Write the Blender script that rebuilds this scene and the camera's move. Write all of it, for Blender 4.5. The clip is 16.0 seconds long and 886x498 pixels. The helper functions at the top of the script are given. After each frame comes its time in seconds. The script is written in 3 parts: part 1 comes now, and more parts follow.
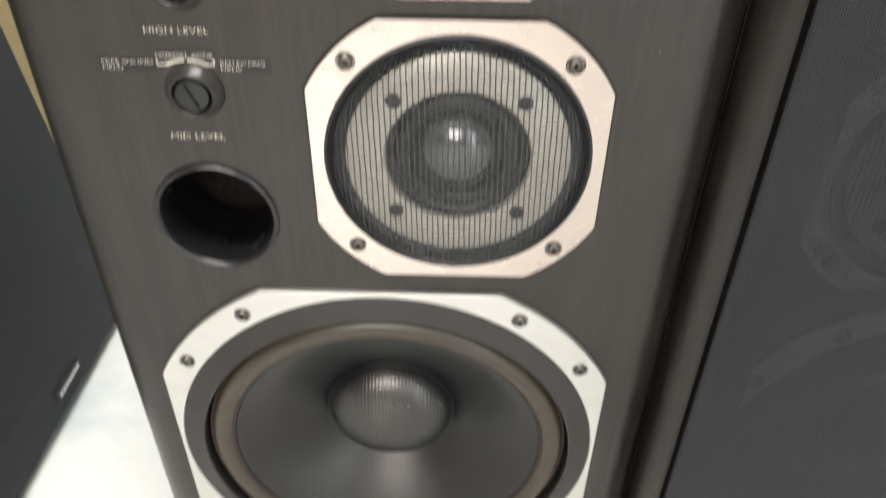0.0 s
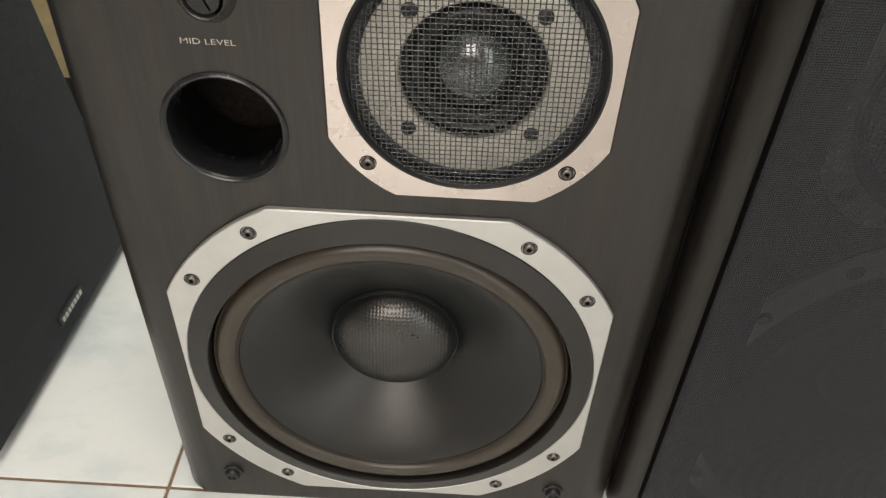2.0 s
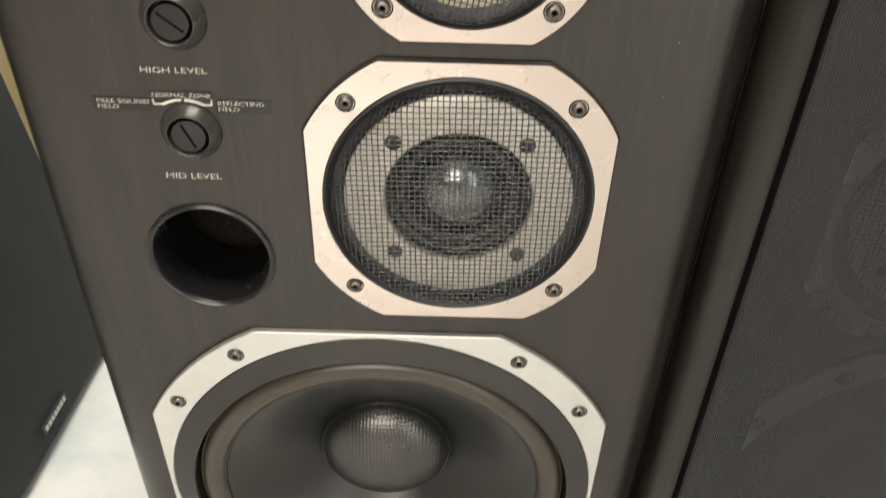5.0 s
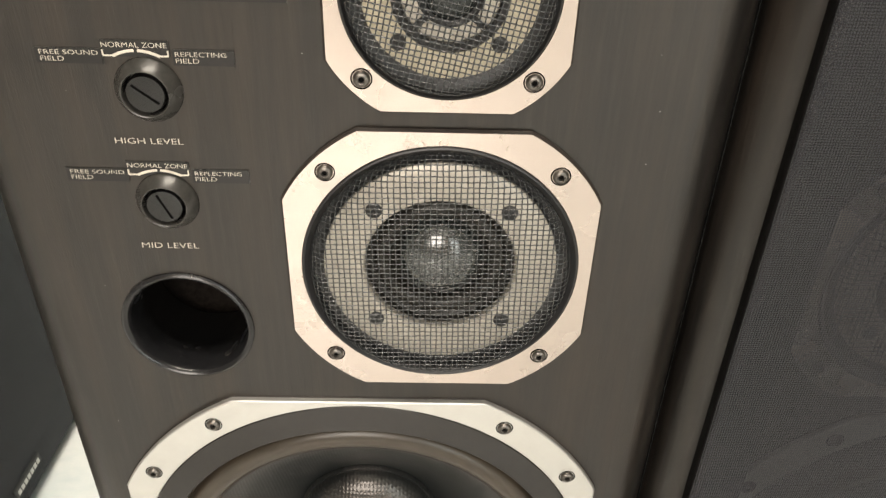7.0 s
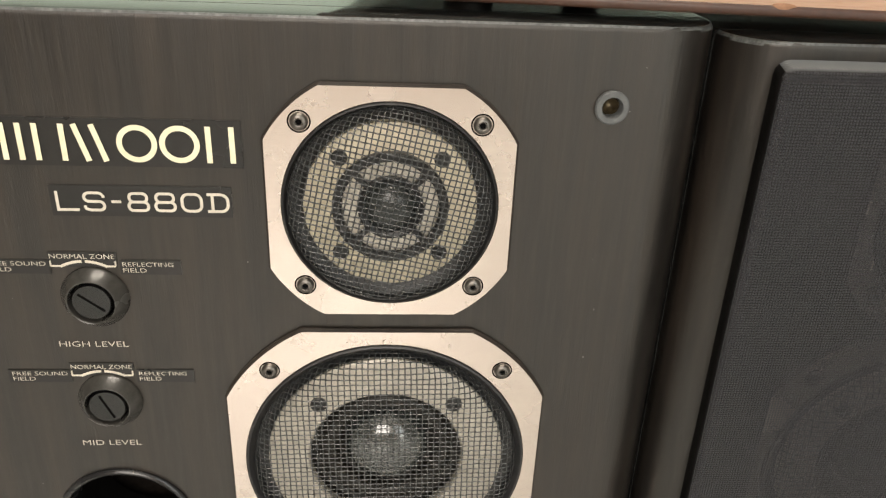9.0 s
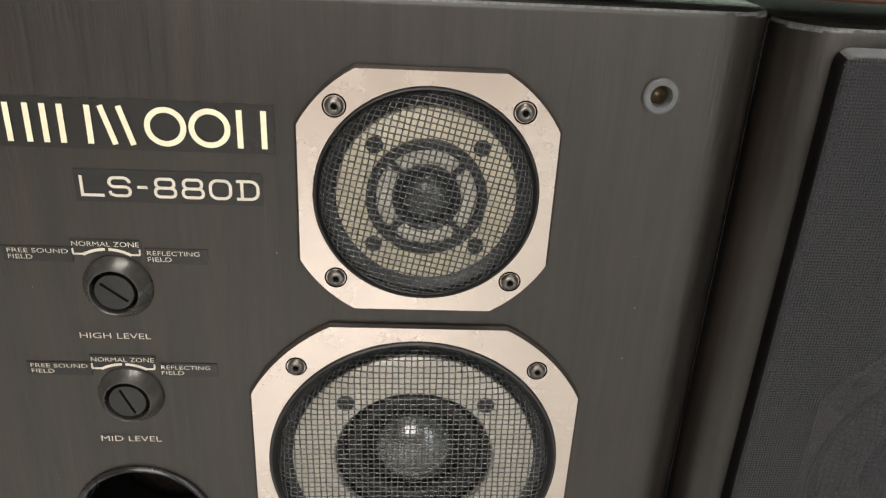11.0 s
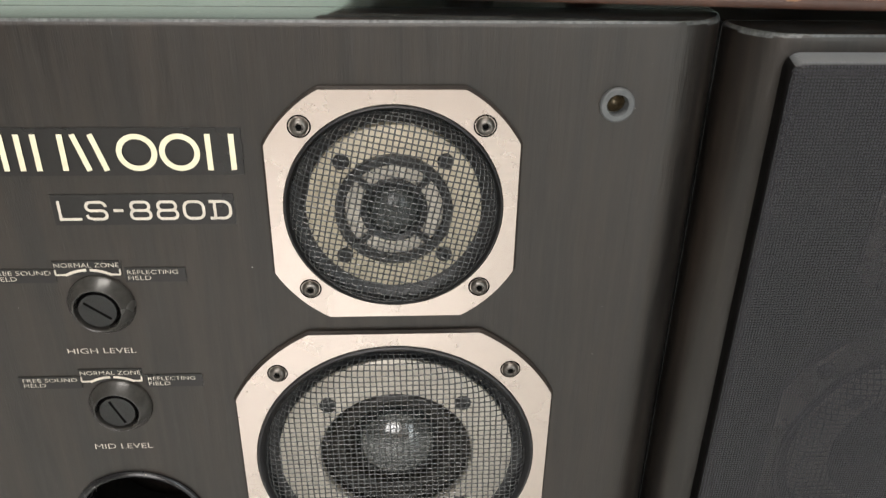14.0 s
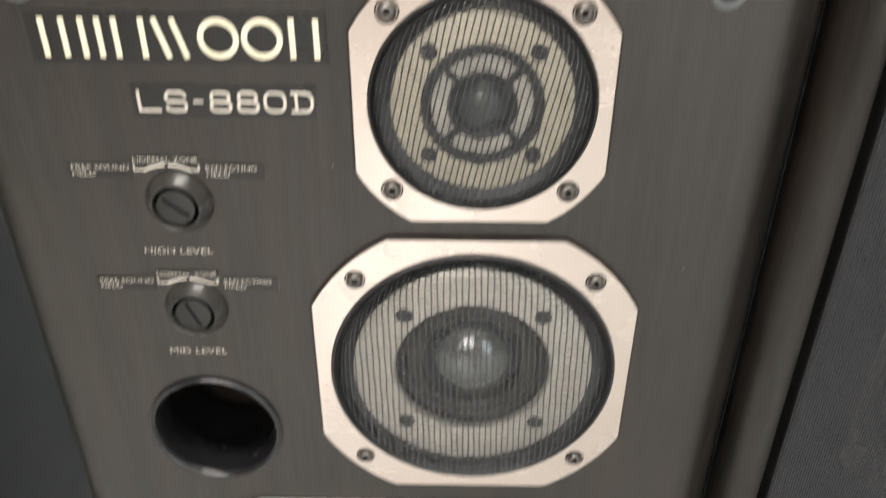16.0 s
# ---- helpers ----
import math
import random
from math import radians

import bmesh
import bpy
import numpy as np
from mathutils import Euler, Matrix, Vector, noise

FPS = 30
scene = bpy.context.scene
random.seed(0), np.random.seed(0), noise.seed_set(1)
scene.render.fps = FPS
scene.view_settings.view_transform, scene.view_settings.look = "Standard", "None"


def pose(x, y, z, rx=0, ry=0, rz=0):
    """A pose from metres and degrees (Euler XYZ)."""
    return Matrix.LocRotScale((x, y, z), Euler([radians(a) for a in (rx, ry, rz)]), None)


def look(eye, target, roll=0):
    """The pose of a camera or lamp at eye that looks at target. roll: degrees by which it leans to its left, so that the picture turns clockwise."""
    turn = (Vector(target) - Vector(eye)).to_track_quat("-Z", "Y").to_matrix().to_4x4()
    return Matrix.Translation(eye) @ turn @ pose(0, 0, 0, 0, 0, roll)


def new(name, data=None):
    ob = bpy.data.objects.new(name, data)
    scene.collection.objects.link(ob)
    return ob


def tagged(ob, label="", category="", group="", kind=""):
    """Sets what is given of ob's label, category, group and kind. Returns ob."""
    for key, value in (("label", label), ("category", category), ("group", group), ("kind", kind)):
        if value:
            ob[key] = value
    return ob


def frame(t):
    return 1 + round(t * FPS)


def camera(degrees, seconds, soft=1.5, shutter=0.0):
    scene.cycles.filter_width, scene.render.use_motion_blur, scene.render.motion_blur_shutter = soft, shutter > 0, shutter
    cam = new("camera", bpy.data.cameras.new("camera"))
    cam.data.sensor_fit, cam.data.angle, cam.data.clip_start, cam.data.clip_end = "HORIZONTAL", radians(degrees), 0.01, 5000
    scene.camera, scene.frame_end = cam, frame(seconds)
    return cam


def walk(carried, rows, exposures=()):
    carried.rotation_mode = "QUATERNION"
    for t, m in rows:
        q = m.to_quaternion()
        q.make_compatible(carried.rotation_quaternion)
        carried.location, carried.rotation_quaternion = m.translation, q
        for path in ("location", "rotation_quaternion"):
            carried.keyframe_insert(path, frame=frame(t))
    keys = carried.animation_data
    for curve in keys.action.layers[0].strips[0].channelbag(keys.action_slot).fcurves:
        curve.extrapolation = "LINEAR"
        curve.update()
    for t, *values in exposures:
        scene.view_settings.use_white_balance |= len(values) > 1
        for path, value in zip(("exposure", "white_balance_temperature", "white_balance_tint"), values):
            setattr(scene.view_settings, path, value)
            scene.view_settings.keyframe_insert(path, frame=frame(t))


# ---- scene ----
cam = camera(59.29, 16.0, soft=1.3, shutter=0.5)
PATH = [
    (0, (0.0412, -0.3529, 0.6186), (0.0232, 1.2308, -0.6027), 0.80),
    (0.1, (0.0408, -0.3576, 0.6126), (0.0234, 1.1967, -0.6462), 0.95),
    (0.2, (0.0405, -0.3619, 0.6071), (0.0231, 1.1650, -0.6851), 1.08),
    (0.3, (0.0404, -0.3653, 0.6028), (0.0229, 1.1403, -0.7140), 1.18),
    (0.4, (0.0404, -0.3674, 0.6001), (0.0222, 1.1252, -0.7312), 1.23),
    (0.5, (0.0408, -0.3680, 0.5975), (0.0229, 1.1194, -0.7394), 1.30),
    (1, (0.0426, -0.3591, 0.6006), (0.0264, 1.1327, -0.7314), 1.80),
    (1.5, (0.0396, -0.3579, 0.5995), (0.0292, 1.1535, -0.7102), 2.60),
    (2, (0.0372, -0.3603, 0.5980), (0.0190, 1.1558, -0.7062), 2.70),
    (2.5, (0.0343, -0.3609, 0.5989), (0.0019, 1.1543, -0.7062), 2.50),
    (3, (0.0308, -0.3623, 0.5965), (-0.0110, 1.1506, -0.7109), 2.50),
    (3.5, (0.0282, -0.3641, 0.5959), (-0.0099, 1.1483, -0.7121), 2.60),
    (4, (0.0276, -0.3617, 0.5973), (-0.0033, 1.1555, -0.7054), 2.40),
    (4.5, (0.0331, -0.3538, 0.6084), (0.0166, 1.1981, -0.6530), 1.90),
    (5, (0.0354, -0.3407, 0.6233), (0.0441, 1.2758, -0.5543), 1.70),
    (5.2, (0.0343, -0.3335, 0.6258), (0.0569, 1.2961, -0.5334), 2.00),
    (7.5, (0.0394, -0.3235, 0.6375), (0.0980, 1.3693, -0.4260), 1.70),
    (7.8, (0.0427, -0.3203, 0.6483), (0.1170, 1.3948, -0.3779), 1.65),
    (7.9, (0.0445, -0.3188, 0.6539), (0.1263, 1.4071, -0.3535), 1.60),
    (8, (0.0471, -0.3166, 0.6619), (0.1389, 1.4235, -0.3197), 1.50),
    (8.1, (0.0470, -0.3166, 0.6656), (0.1512, 1.4401, -0.2847), 1.75),
    (8.5, (0.0462, -0.3165, 0.6746), (0.1834, 1.4775, -0.1988), 2.40),
    (10.8, (0.0374, -0.3026, 0.6625), (0.1456, 1.5104, -0.1748), 2.91),
    (11, (0.0345, -0.3038, 0.6620), (0.1463, 1.5070, -0.1797), 3.00),
    (11.5, (0.0366, -0.3012, 0.6622), (0.1498, 1.4960, -0.2079), 2.80),
    (12, (0.0422, -0.3002, 0.6582), (0.1466, 1.4899, -0.2276), 2.10),
    (12.5, (0.0539, -0.2978, 0.6609), (0.1521, 1.4742, -0.2611), 1.60),
    (13, (0.0514, -0.2988, 0.6586), (0.1518, 1.4734, -0.2628), 1.90),
    (13.5, (0.0491, -0.3000, 0.6697), (0.1446, 1.4737, -0.2494), 1.20),
    (14, (0.0489, -0.3063, 0.6832), (0.1511, 1.4683, -0.2335), 0.90),
    (14.5, (0.0514, -0.2990, 0.6897), (0.1297, 1.4861, -0.2089), 0.30),
    (15, (0.0529, -0.2926, 0.6916), (0.1184, 1.5063, -0.1800), 0.10),
    (15.5, (0.0371, -0.2998, 0.6824), (0.0575, 1.4855, -0.2188), 0.20),
    (15.7, (0.0365, -0.3010, 0.6763), (0.0477, 1.4744, -0.2444), 0.22),
    (15.9, (0.0342, -0.3030, 0.6625), (0.0259, 1.4425, -0.3138), 0.27),
    (16, (0.0329, -0.3041, 0.6542), (0.0132, 1.4223, -0.3553), 0.30),
]
STOPS = [(0, 0.52, 6350, 10), (0.3, 0.26, 6470, 10), (0.5, 0.11, 6550, 10), (1.0, -0.07, 6564, 10), (1.5, -0.16, 6578, 10), (3.5, -0.13, 6635, 10), (4.0, -0.11, 6650, 10), (4.5, -0.12, 6750, 10), (5.0, 0.29, 6850, 10), (7.5, 0.45, 6980, 10), (8.0, 0.49, 6980, 10), (8.5, 0.36, 6980, 10), (11.0, 0.09, 6540, 10), (12.5, 0.17, 6490, 10), (14.0, 0.19, 6370, 10), (14.5, 0.29, 6330, 10), (15.0, 0.09, 6290, 10), (15.5, 0.12, 6340, 10), (16.0, 0.41, 6390, 10)]
walk(cam, [(t, look(eye, target, roll)) for t, eye, target, roll in PATH], STOPS)

# ---- light ----
world = bpy.data.worlds.new("sky")
scene.world = world
world.use_nodes = True
wn = world.node_tree.nodes
sky = wn.new("ShaderNodeTexSky")
sky.sky_type, sky.sun_disc = "NISHITA", False
sky.sun_elevation, sky.sun_rotation = radians(50), radians(160)
world.node_tree.links.new(sky.outputs[0], wn["Background"].inputs[0])
wn["Background"].inputs[1].default_value = 0.08


def area(name, eye, target, w, h, watts, colour):
    d = bpy.data.lights.new(name, "AREA")
    d.shape, d.size, d.size_y, d.energy, d.color = "RECTANGLE", w, h, watts, colour
    ob = new(name, d)
    ob.matrix_world = look(eye, target)
    return ob


area("ceiling_tube", (0.10, -0.55, 2.72), (0.10, -0.549, 0), 1.25, 0.20, 27, (1.0, 0.93, 0.84))
area("ceiling_tube", (-0.2, 1.1, 2.72), (-0.2, 1.101, 0), 1.3, 0.16, 28, (0.97, 1.0, 0.95))
area("shop_window_daylight", (-0.40, -3.04, 1.60), (-0.25, 0, 1.40), 1.50, 1.60, 62, (1.0, 0.94, 0.88))
area("doorway_daylight", (1.70, -3.04, 1.05), (1.0, 0, 0.8), 0.9, 2.1, 20, (0.93, 1.0, 0.99))


# ---- materials ----
class Mat:
    """A small builder round a Principled material."""

    def __init__(self, name, colour, rough=0.5, metal=0.0, **kw):
        self.m = bpy.data.materials.new(name)
        self.m.use_nodes = True
        self.t = self.m.node_tree
        self.b = self.t.nodes["Principled BSDF"]
        self.b.inputs["Base Color"].default_value = (*colour, 1)
        self.b.inputs["Roughness"].default_value = rough
        self.b.inputs["Metallic"].default_value = metal
        self.colour, self.rough = colour, rough
        for k, v in kw.items():
            self.b.inputs[k.replace("_", " ")].default_value = v

    def node(self, kind, **kw):
        n = self.t.nodes.new(kind)
        for k, v in kw.items():
            n.inputs[k.replace("_", " ")].default_value = v
        return n

    def link(self, a, b):
        self.t.links.new(a, b)

    def coords(self, scale=(1, 1, 1)):
        c, m = self.node("ShaderNodeTexCoord"), self.node("ShaderNodeMapping")
        m.inputs["Scale"].default_value = scale
        self.link(c.outputs["Object"], m.inputs["Vector"])
        return m.outputs["Vector"]

    def noise(self, scale, stretch=(1, 1, 1), detail=4, rough=0.55):
        n = self.node("ShaderNodeTexNoise", Scale=scale, Detail=detail, Roughness=rough)
        self.link(self.coords(stretch), n.inputs["Vector"])
        return n.outputs["Fac"]

    def ramp(self, fac, stops):
        r = self.node("ShaderNodeValToRGB")
        e = r.color_ramp.elements
        e[0].position, e[0].color = stops[0][0], (*stops[0][1], 1)
        e[1].position, e[1].color = stops[-1][0], (*stops[-1][1], 1)
        for p, c in stops[1:-1]:
            e.new(p).color = (*c, 1)
        self.link(fac, r.inputs["Fac"])
        return r.outputs["Color"]

    def mix(self, fac, a, b, mode="MIX"):
        n = self.node("ShaderNodeMix")
        n.data_type, n.blend_type = "RGBA", mode
        for s, v in ((n.inputs[0], fac), (n.inputs[6], a), (n.inputs[7], b)):
            if isinstance(v, (int, float)):
                s.default_value = v
            elif isinstance(v, tuple):
                s.default_value = (*v, 1)
            else:
                self.link(v, s)
        return n.outputs[2]

    def base(self, out):
        self.link(out, self.b.inputs["Base Color"])
        return self

    def gloss(self, fac, lo, hi):
        r = self.node("ShaderNodeMapRange")
        r.inputs["From Min"].default_value, r.inputs["From Max"].default_value = 0.3, 0.7
        r.inputs["To Min"].default_value, r.inputs["To Max"].default_value = lo, hi
        self.link(fac, r.inputs["Value"])
        self.link(r.outputs["Result"], self.b.inputs["Roughness"])
        return self

    def bump(self, fac, strength, distance):
        n = self.node("ShaderNodeBump", Strength=strength, Distance=distance)
        last = self.b.inputs["Normal"].links
        if last:
            self.link(last[0].from_socket, n.inputs["Normal"])
        self.link(fac, n.inputs["Height"])
        self.link(n.outputs["Normal"], self.b.inputs["Normal"])
        return self


def mul(c, k):
    return tuple(v * k for v in c)


def black_ash():
    m = Mat("black_ash_vinyl", (0.03, 0.027, 0.025), 0.42, Specular_IOR_Level=0.6, Specular_Tint=(1.0, 0.98, 0.95, 1))
    grain = m.noise(1, (340, 340, 16), 8, 0.75)
    pores = m.noise(1, (900, 900, 40), 3, 0.6)
    wear = m.noise(9, (1, 1, 1), 5)
    c = m.ramp(grain, [(0.3, (0.0050, 0.0044, 0.0040)), (0.5, (0.0088, 0.0076, 0.0068)), (0.63, (0.0160, 0.0138, 0.0122)), (0.75, (0.0290, 0.0250, 0.0220))])
    c = m.mix(m.ramp(wear, [(0.4, (0, 0, 0)), (0.75, (0.5, 0.5, 0.5))]), c, (0.0195, 0.0160, 0.0130))
    streak = m.noise(1, (70, 70, 5), 5, 0.65)
    c = m.mix(m.ramp(streak, [(0.42, (0, 0, 0)), (0.7, (0.65, 0.65, 0.65))]), c, (0.028, 0.0200, 0.0142))
    dark = m.noise(1, (150, 150, 9), 4, 0.6)
    c = m.mix(m.ramp(dark, [(0.30, (0.5, 0.5, 0.5)), (0.46, (0, 0, 0))]), c, (0.0036, 0.0032, 0.0030))
    m.base(c).gloss(m.mix(0.5, wear, dark), 0.27, 0.42)
    m.bump(grain, 0.7, 0.0003).bump(pores, 0.4, 0.00018)
    return m.m


def black_gloss_top():
    m = Mat("black_polished_vinyl", (0.025, 0.026, 0.025), 0.12)
    dust = m.noise(60, (1, 1, 1), 6, 0.7)
    smear = m.noise(12, (1, 3, 1), 4)
    m.base(m.ramp(dust, [(0.35, (0.02, 0.021, 0.02)), (0.8, (0.06, 0.062, 0.06))])).gloss(smear, 0.07, 0.2)
    m.bump(m.noise(30), 0.05, 0.001)
    return m.m


def brushed(name, colour, lo, hi, metal=1.0, stretch=(6, 6, 700)):
    m = Mat(name, colour, (lo + hi) / 2, metal)
    lines = m.noise(1, stretch, 4, 0.6)
    stain = m.noise(40, (1, 1, 1), 5, 0.6)
    c = m.mix(m.ramp(stain, [(0.45, (0, 0, 0)), (0.8, (0.35, 0.35, 0.35))]), colour, mul(colour, 0.8))
    c = m.mix(0.5, c, m.ramp(lines, [(0.3, mul(colour, 0.94)), (0.7, mul(colour, 1.04))]))
    m.base(c).gloss(stain, lo, hi).bump(lines, 0.03, 0.0002)
    return m.m


def speckled(name, colour, rough, grain=300, amount=0.3, metal=0.0, bump=0.15, depth=0.0003, **kw):
    m = Mat(name, colour, rough, metal, **kw)
    fine, broad = m.noise(grain, (1, 1, 1), 4, 0.6), m.noise(grain / 14, (1, 1, 1), 4)
    c = m.ramp(fine, [(0.3, mul(colour, 1 - amount)), (0.7, mul(colour, 1 + amount))])
    c = m.mix(m.ramp(broad, [(0.4, (0, 0, 0)), (0.75, (0.6, 0.6, 0.6))]), c, mul(colour, 1 - amount * 0.8))
    m.base(c).gloss(broad, rough * 0.85, min(1, rough * 1.15)).bump(fine, bump, depth)
    return m.m


def cone_weave(name, relief, lo, hi, shine, pitch):
    m = Mat(name, (0.03, 0.031, 0.032), 0.36, Specular_IOR_Level=shine, Specular_Tint=(1.0, 0.93, 0.87, 1))
    w = []
    for axis, turn in (("X", 0), ("Z", 0)):
        n = m.node("ShaderNodeTexWave", Scale=pitch, Distortion=0.0)
        n.bands_direction = axis
        m.link(m.coords((1, 1, 1)), n.inputs["Vector"])
        w.append(n.outputs["Fac"])
    mm = m.node("ShaderNodeMath")
    mm.operation = "MULTIPLY"
    m.link(w[0], mm.inputs[0]), m.link(w[1], mm.inputs[1])
    broad = m.noise(22, (1, 1, 1), 5)
    c = m.ramp(mm.outputs[0], [(0.1, (0.0042, 0.0062, 0.0070)), (0.9, (0.0105, 0.0130, 0.0140))])
    c = m.mix(m.ramp(broad, [(0.4, (0, 0, 0)), (0.8, (0.4, 0.4, 0.4))]), c, (0.0150, 0.0132, 0.0122))
    m.base(c).gloss(broad, lo, hi).bump(mm.outputs[0], relief, 0.0004)
    return m.m


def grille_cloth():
    m = Mat("black_grille_cloth", (0.016, 0.016, 0.018), 0.8, Sheen_Weight=0.22, Sheen_Roughness=0.35, Sheen_Tint=(0.85, 0.92, 1.0, 1))
    w = []
    for axis in ("Y", "Z"):
        n = m.node("ShaderNodeTexWave", Scale=240.0, Distortion=0.0)
        n.bands_direction = axis
        m.link(m.coords((1, 1, 1)), n.inputs["Vector"])
        w.append(n.outputs["Fac"])
    w2 = m.node("ShaderNodeTexWave", Scale=240.0, Distortion=0.0)
    w2.bands_direction = "X"
    m.link(m.coords((1, 1, 1)), w2.inputs["Vector"])
    mm = m.node("ShaderNodeMath")
    mm.operation = "MULTIPLY"
    m.link(w2.outputs["Fac"], mm.inputs[0]), m.link(w[1], mm.inputs[1])
    lint = m.noise(140, (1, 1, 1), 6, 0.7)
    broad = m.noise(8, (1, 1, 1), 4)
    c = m.ramp(mm.outputs[0], [(0.05, (0.0084, 0.0083, 0.0108)), (0.8, (0.0188, 0.0188, 0.0236))])
    c = m.mix(m.ramp(lint, [(0.55, (0, 0, 0)), (0.85, (0.4, 0.4, 0.4))]), c, (0.04, 0.04, 0.044))
    c = m.mix(m.ramp(broad, [(0.35, (0, 0, 0)), (0.75, (0.5, 0.5, 0.5))]), c, (0.018, 0.0175, 0.019))
    # Upward faces coloured paler: dust there, plus light caught along the top edge.
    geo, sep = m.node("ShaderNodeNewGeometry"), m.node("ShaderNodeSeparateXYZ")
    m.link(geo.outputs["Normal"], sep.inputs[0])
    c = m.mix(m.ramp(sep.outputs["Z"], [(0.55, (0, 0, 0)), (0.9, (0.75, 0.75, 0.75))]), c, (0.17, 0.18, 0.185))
    m.base(c).bump(mm.outputs[0], 0.4, 0.0005)
    clear, mixer = m.node("ShaderNodeBsdfTransparent"), m.node("ShaderNodeMixShader")
    holes = m.node("ShaderNodeMapRange")
    holes.inputs["To Min"].default_value, holes.inputs["To Max"].default_value = 0.14, 0.03
    m.link(mm.outputs[0], holes.inputs["Value"])
    m.link(holes.outputs["Result"], mixer.inputs[0])
    m.link(m.b.outputs[0], mixer.inputs[1]), m.link(clear.outputs[0], mixer.inputs[2])
    m.link(mixer.outputs[0], m.t.nodes["Material Output"].inputs["Surface"])
    return m.m


def lacquered_wood():
    m = Mat("lacquered_red_brown_wood", (0.3, 0.12, 0.06), 0.3, Coat_Weight=1.0, Coat_Roughness=0.16, Coat_IOR=1.9)
    figure = m.noise(1, (4, 26, 46), 5, 0.6)
    blotch = m.noise(1, (9, 14, 22), 3, 0.5)
    pores = m.noise(1, (60, 500, 900), 4, 0.6)
    c = m.ramp(figure, [(0.30, (0.13, 0.042, 0.017)), (0.48, (0.31, 0.138, 0.066)), (0.70, (0.50, 0.270, 0.155))])
    c = m.mix(m.ramp(blotch, [(0.4, (0, 0, 0)), (0.7, (0.6, 0.6, 0.6))]), c, (0.47, 0.305, 0.205))
    c = m.mix(m.ramp(pores, [(0.33, (0.3, 0.3, 0.3)), (0.5, (0, 0, 0))]), c, (0.16, 0.055, 0.025))
    m.base(c).gloss(m.noise(14), 0.25, 0.42).bump(pores, 0.05, 0.0002)
    return m.m


def scuffed():
    m = Mat("scuffed_black_plastic", (0.012, 0.012, 0.013), 0.22)
    scratch = m.noise(1, (900, 900, 260), 6, 0.7)
    patch = m.noise(55, (1, 1, 1), 4)
    both = m.mix(1.0, m.ramp(scratch, [(0.60, (0, 0, 0)), (0.68, (1, 1, 1))]), m.ramp(patch, [(0.52, (0, 0, 0)), (0.62, (1, 1, 1))]), "MULTIPLY")
    m.base(m.mix(both, (0.012, 0.012, 0.013), (0.30, 0.27, 0.23))).gloss(patch, 0.16, 0.3)
    return m.m


def tile_white():
    m = Mat("glazed_white_tile", (0.78, 0.79, 0.77), 0.16)
    veins = m.noise(6, (1, 1.6, 1), 7, 0.62)
    r = m.node("ShaderNodeObjectInfo")
    c = m.ramp(veins, [(0.36, (0.66, 0.7, 0.7)), (0.5, (0.8, 0.8, 0.78)), (0.7, (0.83, 0.83, 0.81))])
    tint = m.ramp(r.outputs["Random"], [(0, (0.96, 0.96, 0.96)), (1, (1, 1, 1))])
    m.base(m.mix(1.0, c, tint, "MULTIPLY")).gloss(m.noise(18), 0.12, 0.24)
    return m.m


ASH, TOP = black_ash(), black_gloss_top()
PLATE = brushed("brushed_aluminium", (0.63, 0.55, 0.50), 0.2, 0.31)
PLATE_W = brushed("satin_aluminium", (0.66, 0.65, 0.62), 0.40, 0.52, 0.85, (60, 60, 60))
BASKET = speckled("dark_brown_moulded_ring", (0.015, 0.0128, 0.0110), 0.42, 200, 0.2, Specular_IOR_Level=0.58)
CUP = speckled("brown_midrange_surround", (0.012, 0.0105, 0.0078), 0.38, 200, 0.2, Specular_IOR_Level=0.4)
RUBBER = speckled("brown_rubber_surround", (0.046, 0.036, 0.025), 0.33, 90, 0.15)
CONE, CAP = cone_weave("woven_cone", 0.13, 0.31, 0.40, 0.55, 170.0), cone_weave("woven_dust_cap", 0.34, 0.26, 0.34, 0.95, 125.0)
BLACK = speckled("black_plastic", (0.016, 0.016, 0.017), 0.38, 260, 0.3)
BEZEL = speckled("satin_black_plastic", (0.038, 0.036, 0.033), 0.26, 260, 0.2)
PORT = speckled("glossy_black_port_plastic", (0.006, 0.006, 0.006), 0.22, 160, 0.4)
SCREW = speckled("blackened_steel", (0.15, 0.138, 0.126), 0.32, 700, 0.35, 0.9)
FLANGE_M = speckled("grey_metal_flange", (0.57, 0.525, 0.46), 0.38, 200, 0.14, 0.4)
FLANGE_T = speckled("cream_flange", (0.62, 0.55, 0.42), 0.45, 200, 0.12, 0.2)
DOME_T = speckled("dull_soft_dome", (0.045, 0.05, 0.048), 0.24, 200, 0.2, Specular_IOR_Level=0.7)
DOME_M = speckled("dark_soft_dome", (0.045, 0.053, 0.051), 0.2, 200, 0.2, Specular_IOR_Level=1.0, Coat_Weight=1.0, Coat_Roughness=0.14, Coat_IOR=1.9)
WIRE = speckled("black_enamelled_wire", (0.028, 0.031, 0.033), 0.26, 300, 0.3, Specular_IOR_Level=0.95)
CREAM = speckled("cream_print", (0.80, 0.73, 0.53), 0.5, 300, 0.1)
PRINT = speckled("pale_print", (0.62, 0.57, 0.49), 0.5, 300, 0.15)
DECAL = speckled("black_transfer_film", (0.0085, 0.0078, 0.0072), 0.3, 300, 0.3)
SOCKET = speckled("grey_rubber_socket", (0.09, 0.095, 0.097), 0.55, 300, 0.2)
BRASS = speckled("dull_brass", (0.09, 0.07, 0.04), 0.35, 400, 0.5, 0.6)
